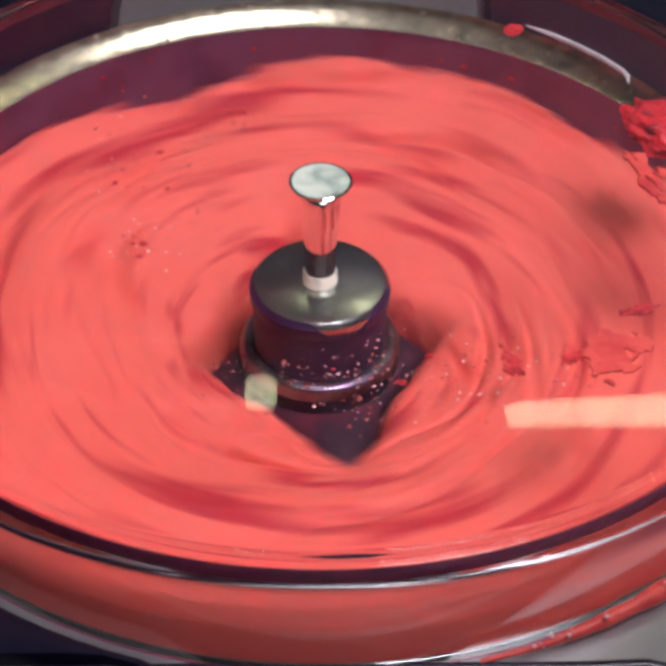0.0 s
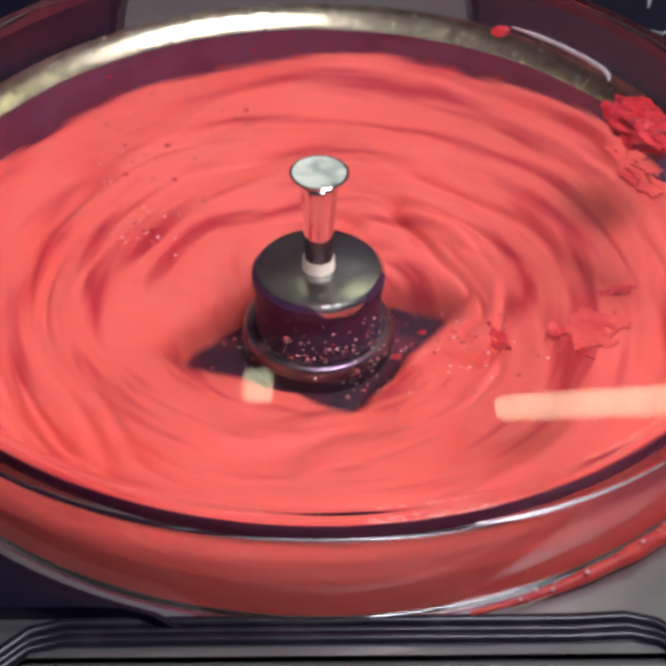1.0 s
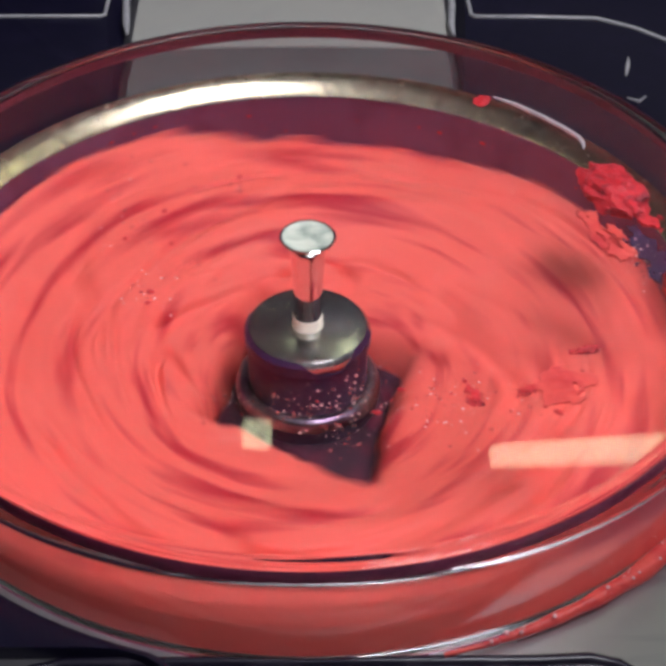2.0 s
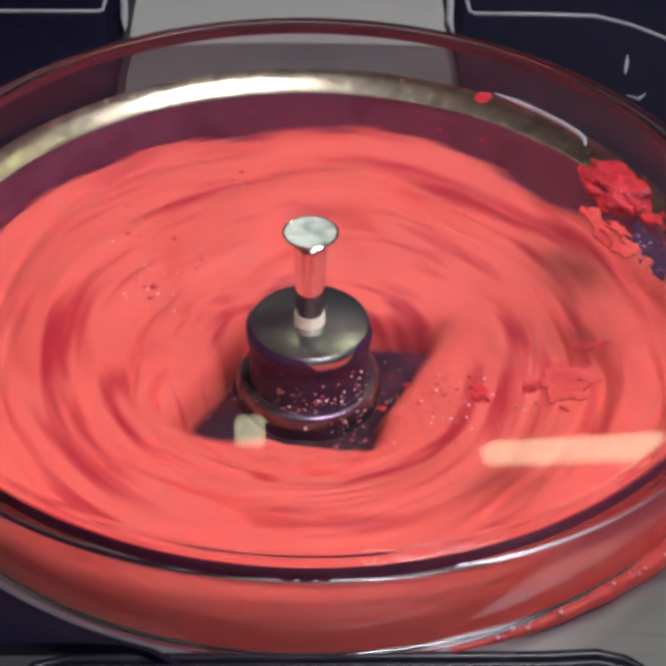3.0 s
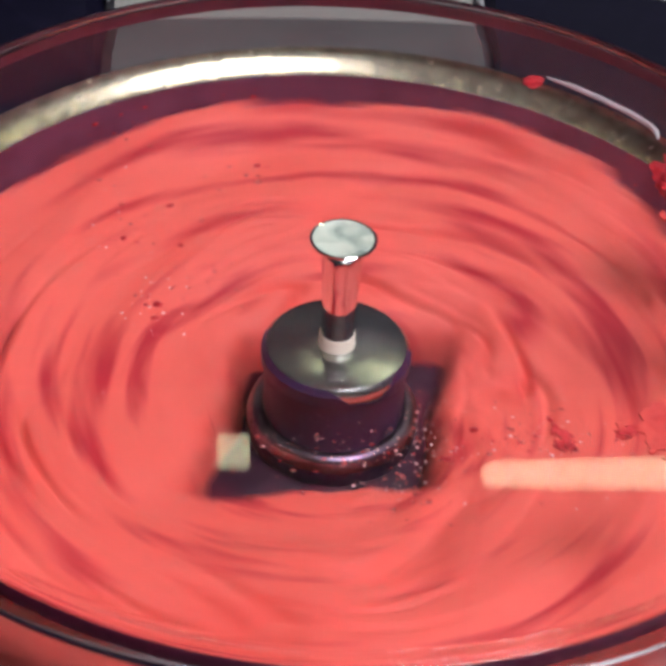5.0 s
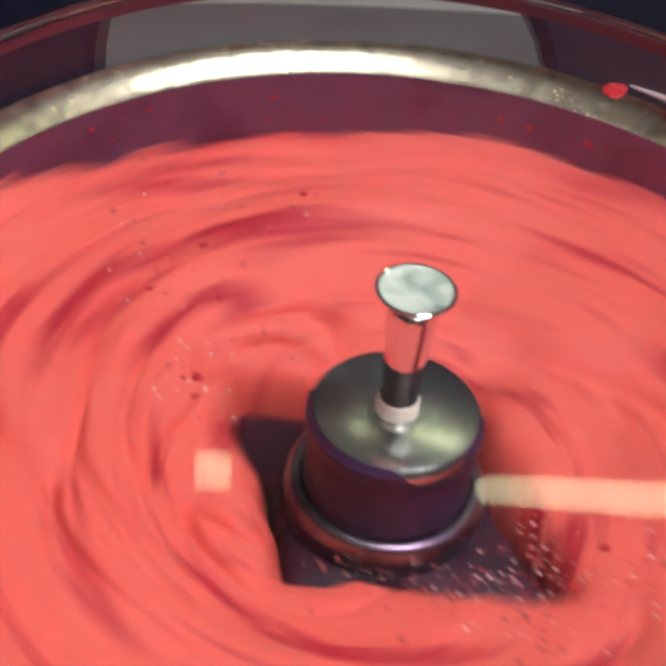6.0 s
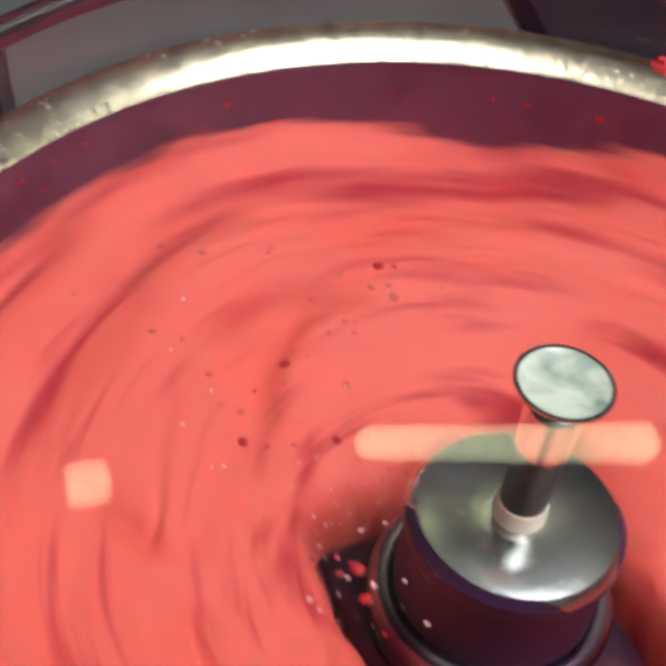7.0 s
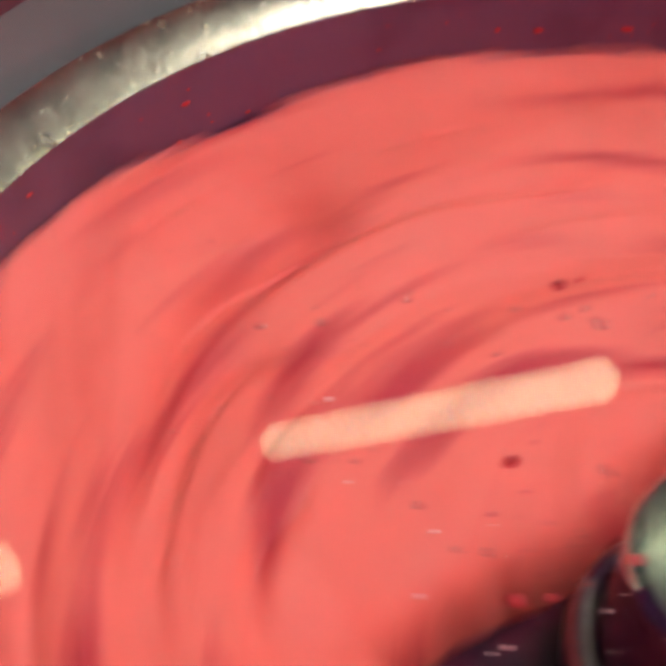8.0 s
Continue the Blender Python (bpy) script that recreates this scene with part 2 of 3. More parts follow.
def room():
    # unseen room; wall and ceiling tones are picked to steer reflections
    for name, b, mat, label in (
        ("floor", (X0, X1, Y0, Y1, Z0 - 0.1, Z0), TILE, "plain beige kitchen floor"),
        ("ceiling", (X0, X1, Y0, Y1, Z1, Z1 + 0.1), PALE_PAINT, "unseen plain ceiling, dull pale green to dim the rim reflection"),
        ("wall_north", (X0 - 0.1, X1 + 0.1, Y1, Y1 + 0.1, Z0 - 0.1, Z1 + 0.1), PALE_PAINT, "unseen plain pale green wall for the cap to mirror"),
        ("wall_south", (X0 - 0.1, X1 + 0.1, Y0 - 0.1, Y0, Z0 - 0.1, Z1 + 0.1), PAINT, "unseen plain off-white wall that bounces light from the front"),
        ("wall_west", (X0 - 0.1, X0, Y0, Y1, Z0 - 0.1, Z1 + 0.1), DARK_PAINT, "unseen plain dark wall that keeps reflections dark"),
        ("wall_east", (X1, X1 + 0.1, Y0, Y1, Z0 - 0.1, Z1 + 0.1), DARK_PAINT, "unseen plain dark wall that keeps reflections dark"),
    ):
        tagged(mesh_object(name, block(*b), mat, False), label, name.split("_")[0], kind="structure")
    base = thing("base_cabinet", "dark grey base cabinet under the stone worktop", "cabinet", at=(0, 0, Z0))
    part("carcass", block(-1.2, 1.2, -0.2, 0.61, 0, 0.86, 0.004), CABINET, base)
    tagged(mesh_object("worktop", block(-1.2, 1.2, -0.24, 0.615, -0.26, -0.22, 0.004), STONE), "speckled grey stone kitchen worktop", "worktop", kind="structure")
    # unseen panel, added so that the lid and cap mirror something dark
    tagged(mesh_object("backsplash", block(-1.2, 1.2, 0.59, 0.6195, -0.219, 0.62, 0.003), DARK_PANEL), "added unseen dark panel that keeps lid and cap reflections dark", "backsplash", kind="structure")
    for lx, ly, _ in LAMPS:
        light = thing("ceiling_light", "square white ceiling light", "lamp", at=(lx, ly, Z1))
        part("frame", block(-0.25, 0.25, -0.25, 0.25, -0.012, 0.0, 0.003), PAINT, light)
        part("diffuser", block(-0.23, 0.23, -0.23, 0.23, -0.018, -0.0125, 0.002), CEILING_LIT, light, "glowing white diffuser")


def work_lamps():
    """A tilted tube lamp and a small cube lamp hung over the worktop."""
    top = Z1
    a, b = Vector((0.105, 0.251, 0.363)), Vector((0.161, 0.146, 0.253))
    lamp = thing("tube_lamp", "tilted warm white tube lamp hung from the ceiling", "lamp", "lamps over the worktop", at=a)
    bar = block(0, (b - a).length, -0.0054, 0.0054, -0.0054, 0.0054, 0.0012)
    bmesh.ops.transform(bar, matrix=(b - a).to_track_quat("X", "Z").to_matrix().to_4x4(), verts=bar.verts)
    part("tube", bar, LIT, lamp, "glowing warm white tube")
    part("stalk", tube([(0, 0, 0.008), (0, 0.004, 0.02), (0, 0.004, top - a.z)], 0.003, 10), BLACK, lamp)
    part("stalk", tube([(b - a) * 0.92 + Vector((0, 0, 0.009)), (b - a) * 0.92 + Vector((0, 0.02, 0.05)), (0.04, 0.0, top - a.z)], 0.002, 10), BLACK, lamp)
    c = Vector((-0.026, 0.213, 0.309))
    lamp = thing("cube_lamp", "small warm white cube lamp hung from the ceiling", "lamp", "lamps over the worktop", at=c)
    part("cube", block(-0.0075, 0.0075, -0.006, 0.006, -0.006, 0.006, 0.0012), LIT, lamp, "glowing warm white cube")
    part("stalk", tube([(0, 0, 0.009), (0, 0, 0.04), (0, 0, top - c.z)], 0.0025, 10), BLACK, lamp)


# ---- the machine ----
PLATE = -0.003


def rim_profile():
    """The flared steel rim from the bowl's lip outwards: (radius, height) pairs, steeper and steeper."""
    r, z = 0.1100, 0.0003
    line = [(r, z)]
    for slope, step in ((26, 0.6), (32, 1.0), (36, 1.2), (39, 1.2), (42, 1.2), (46, 1.0), (52, 0.8), (58, 0.8), (62, 0.75)):
        r += 0.001 * step * math.cos(radians(slope))
        z += 0.001 * step * math.sin(radians(slope))
        line.append((r, z))
    return line


RIM = rim_profile()


def plate_mesh():
    """The steel top with the round opening of the bowl."""
    bm = bmesh.new()
    n = 128
    inner, outer, low = [], [], []
    for i in range(n):
        a = 2 * math.pi * i / n
        c, s = math.cos(a), math.sin(a)
        k = min(0.21 / max(abs(c), 1e-6), (0.215 if s > 0 else 0.1285) / max(abs(s), 1e-6))
        inner.append(bm.verts.new((0.1128 * c, 0.1128 * s, PLATE)))
        outer.append(bm.verts.new((k * c, k * s, PLATE)))
        low.append(bm.verts.new((0.1128 * c, 0.1128 * s, PLATE - 0.002)))
    for i in range(n):
        j = (i + 1) % n
        bm.faces.new((inner[i], inner[j], outer[j], outer[i]))
        bm.faces.new((inner[i], low[i], low[j], inner[j]))
    return bm


def cover_mesh(a0, a1, edge):
    """A low moulded cover outside the lid, from one angle to another, cut straight at x = edge behind the bowl."""
    bm = bmesh.new()
    n = 48
    rows = []
    for i in range(n + 1):
        a = radians(a0 + (a1 - a0) * i / n)
        c, s = math.cos(a), math.sin(a)
        k = max(min(0.207 / max(abs(c), 1e-6), (0.212 if s > 0 else 0.1190) / max(abs(s), 1e-6)), 0.1265)
        end = 0.0 if i in (0, n) else 1.0
        row = []
        for r, h in ((0.1245, 0.0003), (0.1248, 0.0003 + 0.003 * end), (0.1262, 0.0003 + 0.0039 * end), (k, 0.0003 + 0.0039 * end), (k + 0.0002, 0.0003)):
            x, y = r * c, r * s
            if s > 0 and abs(x) < abs(edge):
                x, y = edge, (math.sqrt(r * r - edge * edge) if r < 0.13 else y)
            row.append(bm.verts.new((x, y, PLATE + h)))
        rows.append(row)
    for p, q in zip(rows, rows[1:]):
        for k in range(4):
            bm.faces.new((p[k], p[k + 1], q[k + 1], q[k]))
    bmesh.ops.remove_doubles(bm, verts=bm.verts, dist=1e-6)
    return bm


def machine():
    m = thing("ice_cream_machine", "brushed steel ice cream machine with a round churning bowl", "kitchen machine", at=(0, 0, -0.22))

    def down(bm):
        bmesh.ops.translate(bm, verts=bm.verts, vec=(0, 0, 0.22))
        return bm
    part("top_plate", down(plate_mesh()), STEEL, m)
    part("housing", down(block(-0.21, 0.21, -0.135, 0.215, -0.22, PLATE - 0.079, 0.006)), STEEL, m)
    for x0, x1, y0, y1 in ((-0.21, -0.206, -0.128, 0.215), (0.206, 0.21, -0.128, 0.215), (-0.206, 0.206, 0.211, 0.215), (-0.206, 0.206, -0.135, -0.131)):
        part("side_panel", down(block(x0, x1, y0, y1, PLATE - 0.079, PLATE - 0.0005)), STEEL, m)
    # the bowl, with its rolled rim and dark violet wall
    part("bowl_rim", down(turned(RIM + [(RIM[-1][0] + 0.0001, RIM[-1][1] - 0.0004), (0.1161, PLATE)], 192)), RIM_STEEL, m, "shiny flared steel rim")
    part("bowl", down(turned([(0.10995, 0.0002), (0.1098, -0.001), (0.1096, -0.03), (0.1092, -0.055), (0.104, -0.068), (0.09, -0.074), (0.0, -0.076)], 160)), WALL_STEEL, m, "dark violet steel bowl wall")
    # the black rubber trim along the front
    trim = []
    for off, rad in ((0.0, 0.0013), (0.0023, 0.0010), (0.0044, 0.0013)):
        y = -0.1205 - off
        pts = [(-0.088, -0.158 - off, PLATE), (-0.066, -0.1275 - off, PLATE), (-0.060, y - 0.002, PLATE + 0.0006), (-0.053, y - 0.0002, PLATE + 0.0006)]
        pts += [(x, y, PLATE + 0.0006) for x in (-0.02, 0.02, 0.05)]
        pts += [(0.062, y + 0.0006, PLATE + 0.0006), (0.068, y - 0.001, PLATE + 0.0006), (0.076, -0.1275 - off, PLATE), (0.098, -0.158 - off, PLATE)]
        part("rubber_trim", down(tube(pts, rad, 12)), RUBBER, m, "black rubber trim")
    part("front_shelf", down(block(-0.085, 0.095, -0.162, -0.1268, PLATE - 0.006, PLATE - 0.003, 0.001)), GREY_PLASTIC, m, "grey front panel")
    # dark plastic covers round the back of the bowl
    # its front stretch is added black for the dark that the plate mirrors
    part("cover", down(cover_mesh(107.5, 257, -0.0665)), BLACK, m, "black plastic cover beside the bowl")
    part("cover", down(cover_mesh(-4, 75.5, 0.0545)), BLACK, m, "black plastic cover beside the bowl")
    bm = bmesh.new()
    cols = []
    for i in range(25):
        x = -0.0635 + 0.115 * i / 24
        y0 = 0.152
        cols.append([bm.verts.new((x, y, PLATE + z)) for y, z in ((y0, 0.0002), (y0 + 0.0004, 0.0016), (y0 + 0.0016, 0.0022), (0.212, 0.0022), (0.2122, 0.0002))])
    for p, q in zip(cols, cols[1:]):
        for k in range(4):
            bm.faces.new((p[k], q[k], q[k + 1], p[k + 1]))
    part("hinge_bridge", down(bm), BRIDGE, m, "light grey bridge between the hinges")
    # added strip, its dull grey standing for the reflection behind the rim
    bm = bmesh.new()
    cols = []
    for i in range(25):
        x = -0.0635 + 0.115 * i / 24
        y0 = math.sqrt(0.1238 ** 2 - x * x)
        cols.append([bm.verts.new((x, y, PLATE + z)) for y, z in ((y0, 0.0002), (y0 + 0.0003, 0.0009), (y0 + 0.0012, 0.0013), (0.1517, 0.0013), (0.1518, 0.0002))])
    for p, q in zip(cols, cols[1:]):
        for k in range(4):
            bm.faces.new((p[k], q[k], q[k + 1], p[k + 1]))
    part("grey_band_strip", down(bm), GREY_PLASTIC, m, "added dark grey strip for the grey reflected behind the bowl rim")
    # pale rods put the bright line along each cover edge into colour
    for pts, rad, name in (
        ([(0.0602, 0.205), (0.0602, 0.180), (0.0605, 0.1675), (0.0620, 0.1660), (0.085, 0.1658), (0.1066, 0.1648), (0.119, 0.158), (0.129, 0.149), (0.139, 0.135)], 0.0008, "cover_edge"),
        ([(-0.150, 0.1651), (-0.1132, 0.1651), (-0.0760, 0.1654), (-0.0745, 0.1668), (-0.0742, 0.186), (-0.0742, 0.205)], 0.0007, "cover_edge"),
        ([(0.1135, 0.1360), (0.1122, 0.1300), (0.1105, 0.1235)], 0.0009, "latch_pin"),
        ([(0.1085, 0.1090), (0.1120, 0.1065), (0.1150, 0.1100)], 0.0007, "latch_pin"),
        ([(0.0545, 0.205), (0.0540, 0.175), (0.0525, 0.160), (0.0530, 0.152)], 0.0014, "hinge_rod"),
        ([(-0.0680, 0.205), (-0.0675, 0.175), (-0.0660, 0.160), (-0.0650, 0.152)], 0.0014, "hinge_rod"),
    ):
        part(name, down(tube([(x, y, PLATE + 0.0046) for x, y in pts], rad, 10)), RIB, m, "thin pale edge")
    return m


def hub():
    h = thing("churn_hub", "polished steel churn hub with a flared chrome knob", "hub", at=(0, 0, -0.076))

    def up(bm):
        bmesh.ops.translate(bm, verts=bm.verts, vec=(0, 0, 0.076))
        return bm
    T = -0.008
    part("cap", up(turned([(0, T), (0.0165, T), (0.0166, T - 0.00005), (0.0178, T - 0.0013), (0.0179, T - 0.0015), (0.0179, T - 0.0042), (0.0176, T - 0.0046), (0.016, T - 0.0046)], 96)), TURNED, h, "turned steel disc cap")
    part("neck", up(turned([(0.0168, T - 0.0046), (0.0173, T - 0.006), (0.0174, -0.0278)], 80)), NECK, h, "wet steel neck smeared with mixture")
    part("collar", up(turned([(0.0174, -0.0276), (0.0182, -0.0272), (0.0192, -0.0272), (0.0201, -0.0276), (0.0208, -0.0285), (0.0212, -0.0298), (0.0213, -0.0308)], 96)), COLLAR, h, "bright rolled steel collar")
    # near-black colour puts the shade under the collar on the shaft
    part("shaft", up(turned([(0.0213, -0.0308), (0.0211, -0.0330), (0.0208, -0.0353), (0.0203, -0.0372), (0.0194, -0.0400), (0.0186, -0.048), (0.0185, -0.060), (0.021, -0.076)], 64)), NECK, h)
    K = 0.0232
    # cream colour stands for the bright reflection at the foot of the stem
    part("foot_glint_ring", up(turned([(0.0045, T + 0.0001), (0.0045, T + 0.0006), (0.0043, T + 0.0009), (0.0043, T + 0.0032), (0.0042, T + 0.0036), (0.0040, T + 0.0037)], 48)), FOOT_GLINT, h, "knob foot painted cream for the glint at the stem base")
    part("knob", up(turned([(0.0040, T + 0.0038), (0.0040, T + 0.008), (0.0042, T + 0.014), (0.0045, T + 0.020), (0.0048, T + 0.0255),
                            (0.0051, K - 0.0034), (0.0057, K - 0.0022), (0.0066, K - 0.0014), (0.0075, K - 0.0009), (0.0077, K - 0.0005), (0.0077, K - 0.0002), (0.0074, K), (0.0070, K - 0.0001)], 64)), CHROME, h, "mirror chrome tapered knob stem")
    # the ceiling mirrored in the chrome top is painted as pale mint
    part("knob_top", up(turned([(0.0070, K - 0.00012), (0.0067, K - 0.0004), (0.004, K - 0.0007), (0.0, K - 0.0008)], 64)), MINT_REFLECTION, h, "dished knob top painted pale mint for the ceiling it mirrors")
    return h


# ---- the lid ----
LID = 0.0256


def lid():
    l = thing("lid", "clear acrylic lid with a rounded edge, spattered with berry mixture", "lid", at=(0, 0, PLATE))

    def up(bm):
        bmesh.ops.translate(bm, verts=bm.verts, vec=(0, 0, -PLATE))
        return bm
    cover = part("cover", up(turned([(0, LID), (0.05, LID), (0.1140, LID), (0.1146, LID), (0.1150, LID - 0.0001), (0.1156, LID - 0.0008), (0.1164, LID - 0.0016), (0.1172, LID - 0.0020), (0.1204, LID - 0.0020),
                                     (0.1212, LID - 0.0022), (0.1218, LID - 0.0028), (0.1221, LID - 0.0036), (0.1221, LID - 0.0060), (0.1213, PLATE + 0.0008), (0.1210, PLATE + 0.0001), (0.1168, PLATE + 0.0001), (0.1165, PLATE + 0.0005),
                                     (0.1166, 0.012), (0.1166, LID - 0.0040), (0.1163, LID - 0.0030), (0.1157, LID - 0.0023), (0.1148, LID - 0.0020), (0.1142, LID - 0.0020), (0.05, LID - 0.0020), (0, LID - 0.0020)], 192)), ACRYLIC, l)
    cover.visible_shadow = False
    rib_pts = [(0.0575, 0.0722), (0.064, 0.0675), (0.0705, 0.0615), (0.0765, 0.055), (0.0806, 0.0492), (0.0815, 0.0462), (0.0812, 0.0430)]
    # pale rod draws the light that the flap edge catches
    part("rib", up(tube([(x, y, LID - 0.0025) for x, y in rib_pts], 0.0007, 8)), RIB, l, "pale rod for the light caught along the filling flap edge")
    return l


# ---- the churned mixture ----
PERIOD = 1.366
DIP = radians(279)


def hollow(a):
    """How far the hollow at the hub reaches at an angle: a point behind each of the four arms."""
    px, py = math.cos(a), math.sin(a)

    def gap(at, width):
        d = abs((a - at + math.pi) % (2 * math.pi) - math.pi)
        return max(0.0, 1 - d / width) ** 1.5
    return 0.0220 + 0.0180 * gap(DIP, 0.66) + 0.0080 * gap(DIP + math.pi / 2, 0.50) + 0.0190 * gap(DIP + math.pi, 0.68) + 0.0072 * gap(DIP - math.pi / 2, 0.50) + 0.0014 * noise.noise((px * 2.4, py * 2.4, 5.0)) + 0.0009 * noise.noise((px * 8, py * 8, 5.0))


def mixture_height(r, a):
    s = (r - 0.0165) / 0.0925
    px, py = math.cos(a), math.sin(a)
    lip = hollow(a)
    soft = 0.0018 + 0.0007 * noise.noise((px * 3, py * 3, 11.0))
    z = -0.0228 - 0.0095 * math.exp(-max(r - lip, 0) / 0.012) - 0.040 / (1 + math.exp(min(40, (r - lip) / soft)))
    # heap half way and the uneven ring at the wall
    z += 0.0045 * math.exp(-((s - 0.6) / 0.25) ** 2)
    edge = 0.0108 + 0.0115 * noise.noise((px * 1.1, py * 1.1, 3.0)) + 0.0030 * noise.noise((px * 3.2, py * 3.2, 7.0)) + 0.0030 * noise.noise((px * 11, py * 11, 9.0)) + 0.0022 * noise.noise((px * 37, py * 37, 2.0)) + 0.0010 * noise.noise((px * 80, py * 80, 2.0))
    z += edge * max(0, (s - 0.45) / 0.55) ** 1.8
    # folds trailing the turning blade
    tw = a + 1.6 * math.log(r / 0.02)
    cx, cy = math.cos(tw), math.sin(tw)
    wob = noise.noise((px * 1.4, py * 1.4, s * 2.5)) * 1.3
    env = min(1, max(0, (r - lip - 0.001) / 0.020))
    strong = min(1, max(0.0, 0.40 + 1.6 * noise.noise((cx * 1.1 + 8, cy * 1.1, s * 2.2))))
    n0 = noise.noise((cx * 1.05 + 3, cy * 1.05, s * 2.6 + 0.5 * wob))
    n1 = noise.noise((cx * 1.25, cy * 1.25, s * 5.0 + wob))
    n2 = noise.noise((cx * 1.7 + 5, cy * 1.7, s * 10 + 1.5 * wob))
    n3 = noise.noise((cx * 3.0 + 9, cy * 3.0, s * 30 + 2 * wob))
    groove = max(0, 1 - abs(n1) / 0.15) ** 1.5
    groove2 = max(0, 1 - abs(n2 - 0.05) / 0.13) ** 1.5
    z += env * (0.0042 * n0 + 0.0024 * n1 - 0.0046 * strong * groove - 0.0022 * strong * groove2 + 0.0006 * n2 + 0.00022 * n3)
    z += env * 0.0011 * noise.noise((r * px * 70, r * py * 70, 4.0)) * max(0, noise.noise((px * 2, py * 2, s * 3 + 6)))
    z += 0.0003 * noise.noise((r * px * 260, r * py * 260, 1.0))
    return z


def mixture():
    nr, na = 150, 520
    verts, faces = [], []
    for i in range(nr):
        r = 0.0165 + (0.1092 - 0.0165) * i / (nr - 1)
        for j in range(na):
            a = 2 * math.pi * j / na
            verts.append((r * math.cos(a), r * math.sin(a), mixture_height(r, a) + 0.07))
    for i in range(nr - 1):
        for j in range(na):
            k = (j + 1) % na
            faces.append((i * na + j, (i + 1) * na + j, (i + 1) * na + k, i * na + k))
    # closed below
    base = len(verts)
    for j in range(na):
        a = 2 * math.pi * j / na
        verts.append((0.1086 * math.cos(a), 0.1086 * math.sin(a), 0.018))
    for j in range(na):
        k = (j + 1) % na
        faces.append(((nr - 1) * na + j, base + j, base + k, (nr - 1) * na + k))
    me = bpy.data.meshes.new("berry_mixture")
    me.from_pydata(verts, [], faces)
    me.materials.append(MIX)
    me.polygons.foreach_set("use_smooth", [True] * len(me.polygons))
    ob = new("berry_mixture", me)
    ob.location = (0, 0, -0.07)
    return tagged(ob, "thick coral red berry mixture swirling in the bowl", "ice cream")


def dasher():
    """The four-bladed steel paddle that turns in the mixture."""
    d = thing("dasher", "dark wet steel four-bladed paddle turning round the hub", "paddle", at=(0, 0, -0.07))
    # a dark plate fills the hollow, its colour standing for the shade inside
    rows = []
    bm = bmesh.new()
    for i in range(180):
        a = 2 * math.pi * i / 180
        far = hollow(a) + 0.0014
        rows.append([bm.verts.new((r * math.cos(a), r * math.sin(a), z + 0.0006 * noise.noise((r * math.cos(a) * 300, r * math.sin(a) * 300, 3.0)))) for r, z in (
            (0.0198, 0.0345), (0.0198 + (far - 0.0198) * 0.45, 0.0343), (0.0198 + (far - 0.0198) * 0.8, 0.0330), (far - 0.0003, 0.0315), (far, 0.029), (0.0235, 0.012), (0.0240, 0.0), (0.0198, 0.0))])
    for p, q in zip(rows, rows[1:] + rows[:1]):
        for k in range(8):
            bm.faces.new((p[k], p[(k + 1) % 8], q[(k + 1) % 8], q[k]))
    part("hollow_shade_plate", bm, DASHER, d, "added dark plate for the shade in the hollow, pointed over each vane")
    for turn in (0, 90, 180, 270):
        at = DIP + radians(turn)
        vane = block(0.03, 0.098, -0.0018, 0.0018, 0.002, 0.020, 0.0008, 2)
        bmesh.ops.rotate(vane, verts=vane.verts, matrix=Matrix.Rotation(at, 3, "Z"))
        part("vane", vane, DASHER, d)
    return d


# ---- spatter ----
def ragged(cx, cy, sx, sy, turn, seed, thick):
    """A flat smear under the lid with a torn outline, thinning to its edge."""
    bm = bmesh.new()
    n = 56
    m = pose(cx, cy, LID - 0.00205, 0, 0, turn)
    field, top, low = {}, {}, {}
    for i in range(n):
        for j in range(n):
            u, v = -1.7 + 3.4 * i / (n - 1), -1.7 + 3.4 * j / (n - 1)
            f = 0.55 - (u * u + v * v) * 0.62 + 0.95 * noise.fractal(Vector((u * 1.5 * max(1, sx / sy) ** 0.4, v * 1.5, seed * 3.7)), 0.7, 2.1, 4)
            if f > 0:
                field[i, j] = f
                top[i, j] = bm.verts.new(m @ Vector((u * sx, v * sy, 0)))
                low[i, j] = bm.verts.new(m @ Vector((u * sx, v * sy, -thick * (0.18 + 0.82 * min(1, f * 1.6) ** 0.6))))
    for i, j in field:
        c = ((i, j), (i + 1, j), (i + 1, j + 1), (i, j + 1))
        if all(k in field for k in c):
            bm.faces.new([low[k] for k in c])
            bm.faces.new([top[k] for k in reversed(c)])
    for e in [e for e in bm.edges if len(e.link_faces) == 1]:
        a, b = e.verts
        ka = next((k for k in low if low[k] is a), None)
        kb = next((k for k in low if low[k] is b), None)
        if ka and kb:
            bm.faces.new((a, b, top[kb], top[ka]))
    bmesh.ops.delete(bm, geom=[v for v in bm.verts if not v.link_faces], context="VERTS")
    return bm


def beads(name, label, mat, spots, seed, lo, hi, flat, kind="stuff"):
    """Many small beads under the lid, scattered about (x, y, spread x, spread y, count)."""
    rng = random.Random(seed)
    bm = bmesh.new()
    for cx, cy, sx, sy, count in spots:
        for _ in range(count):
            x, y = rng.gauss(cx, sx), rng.gauss(cy, sy)
            if math.hypot(x, y) > 0.1:
                continue
            r = lo + (hi - lo) * rng.random() ** 3
            bmesh.ops.create_icosphere(bm, subdivisions=2, radius=1, matrix=pose(x, y, LID - 0.0021, 0, 0, rng.uniform(0, 180)) @ Matrix.Diagonal((r * rng.uniform(0.7, 1.4), r, r * flat, 1)))
    ob = mesh_object(name, bm, mat)
    return tagged(ob, label, "droplets", kind=kind)


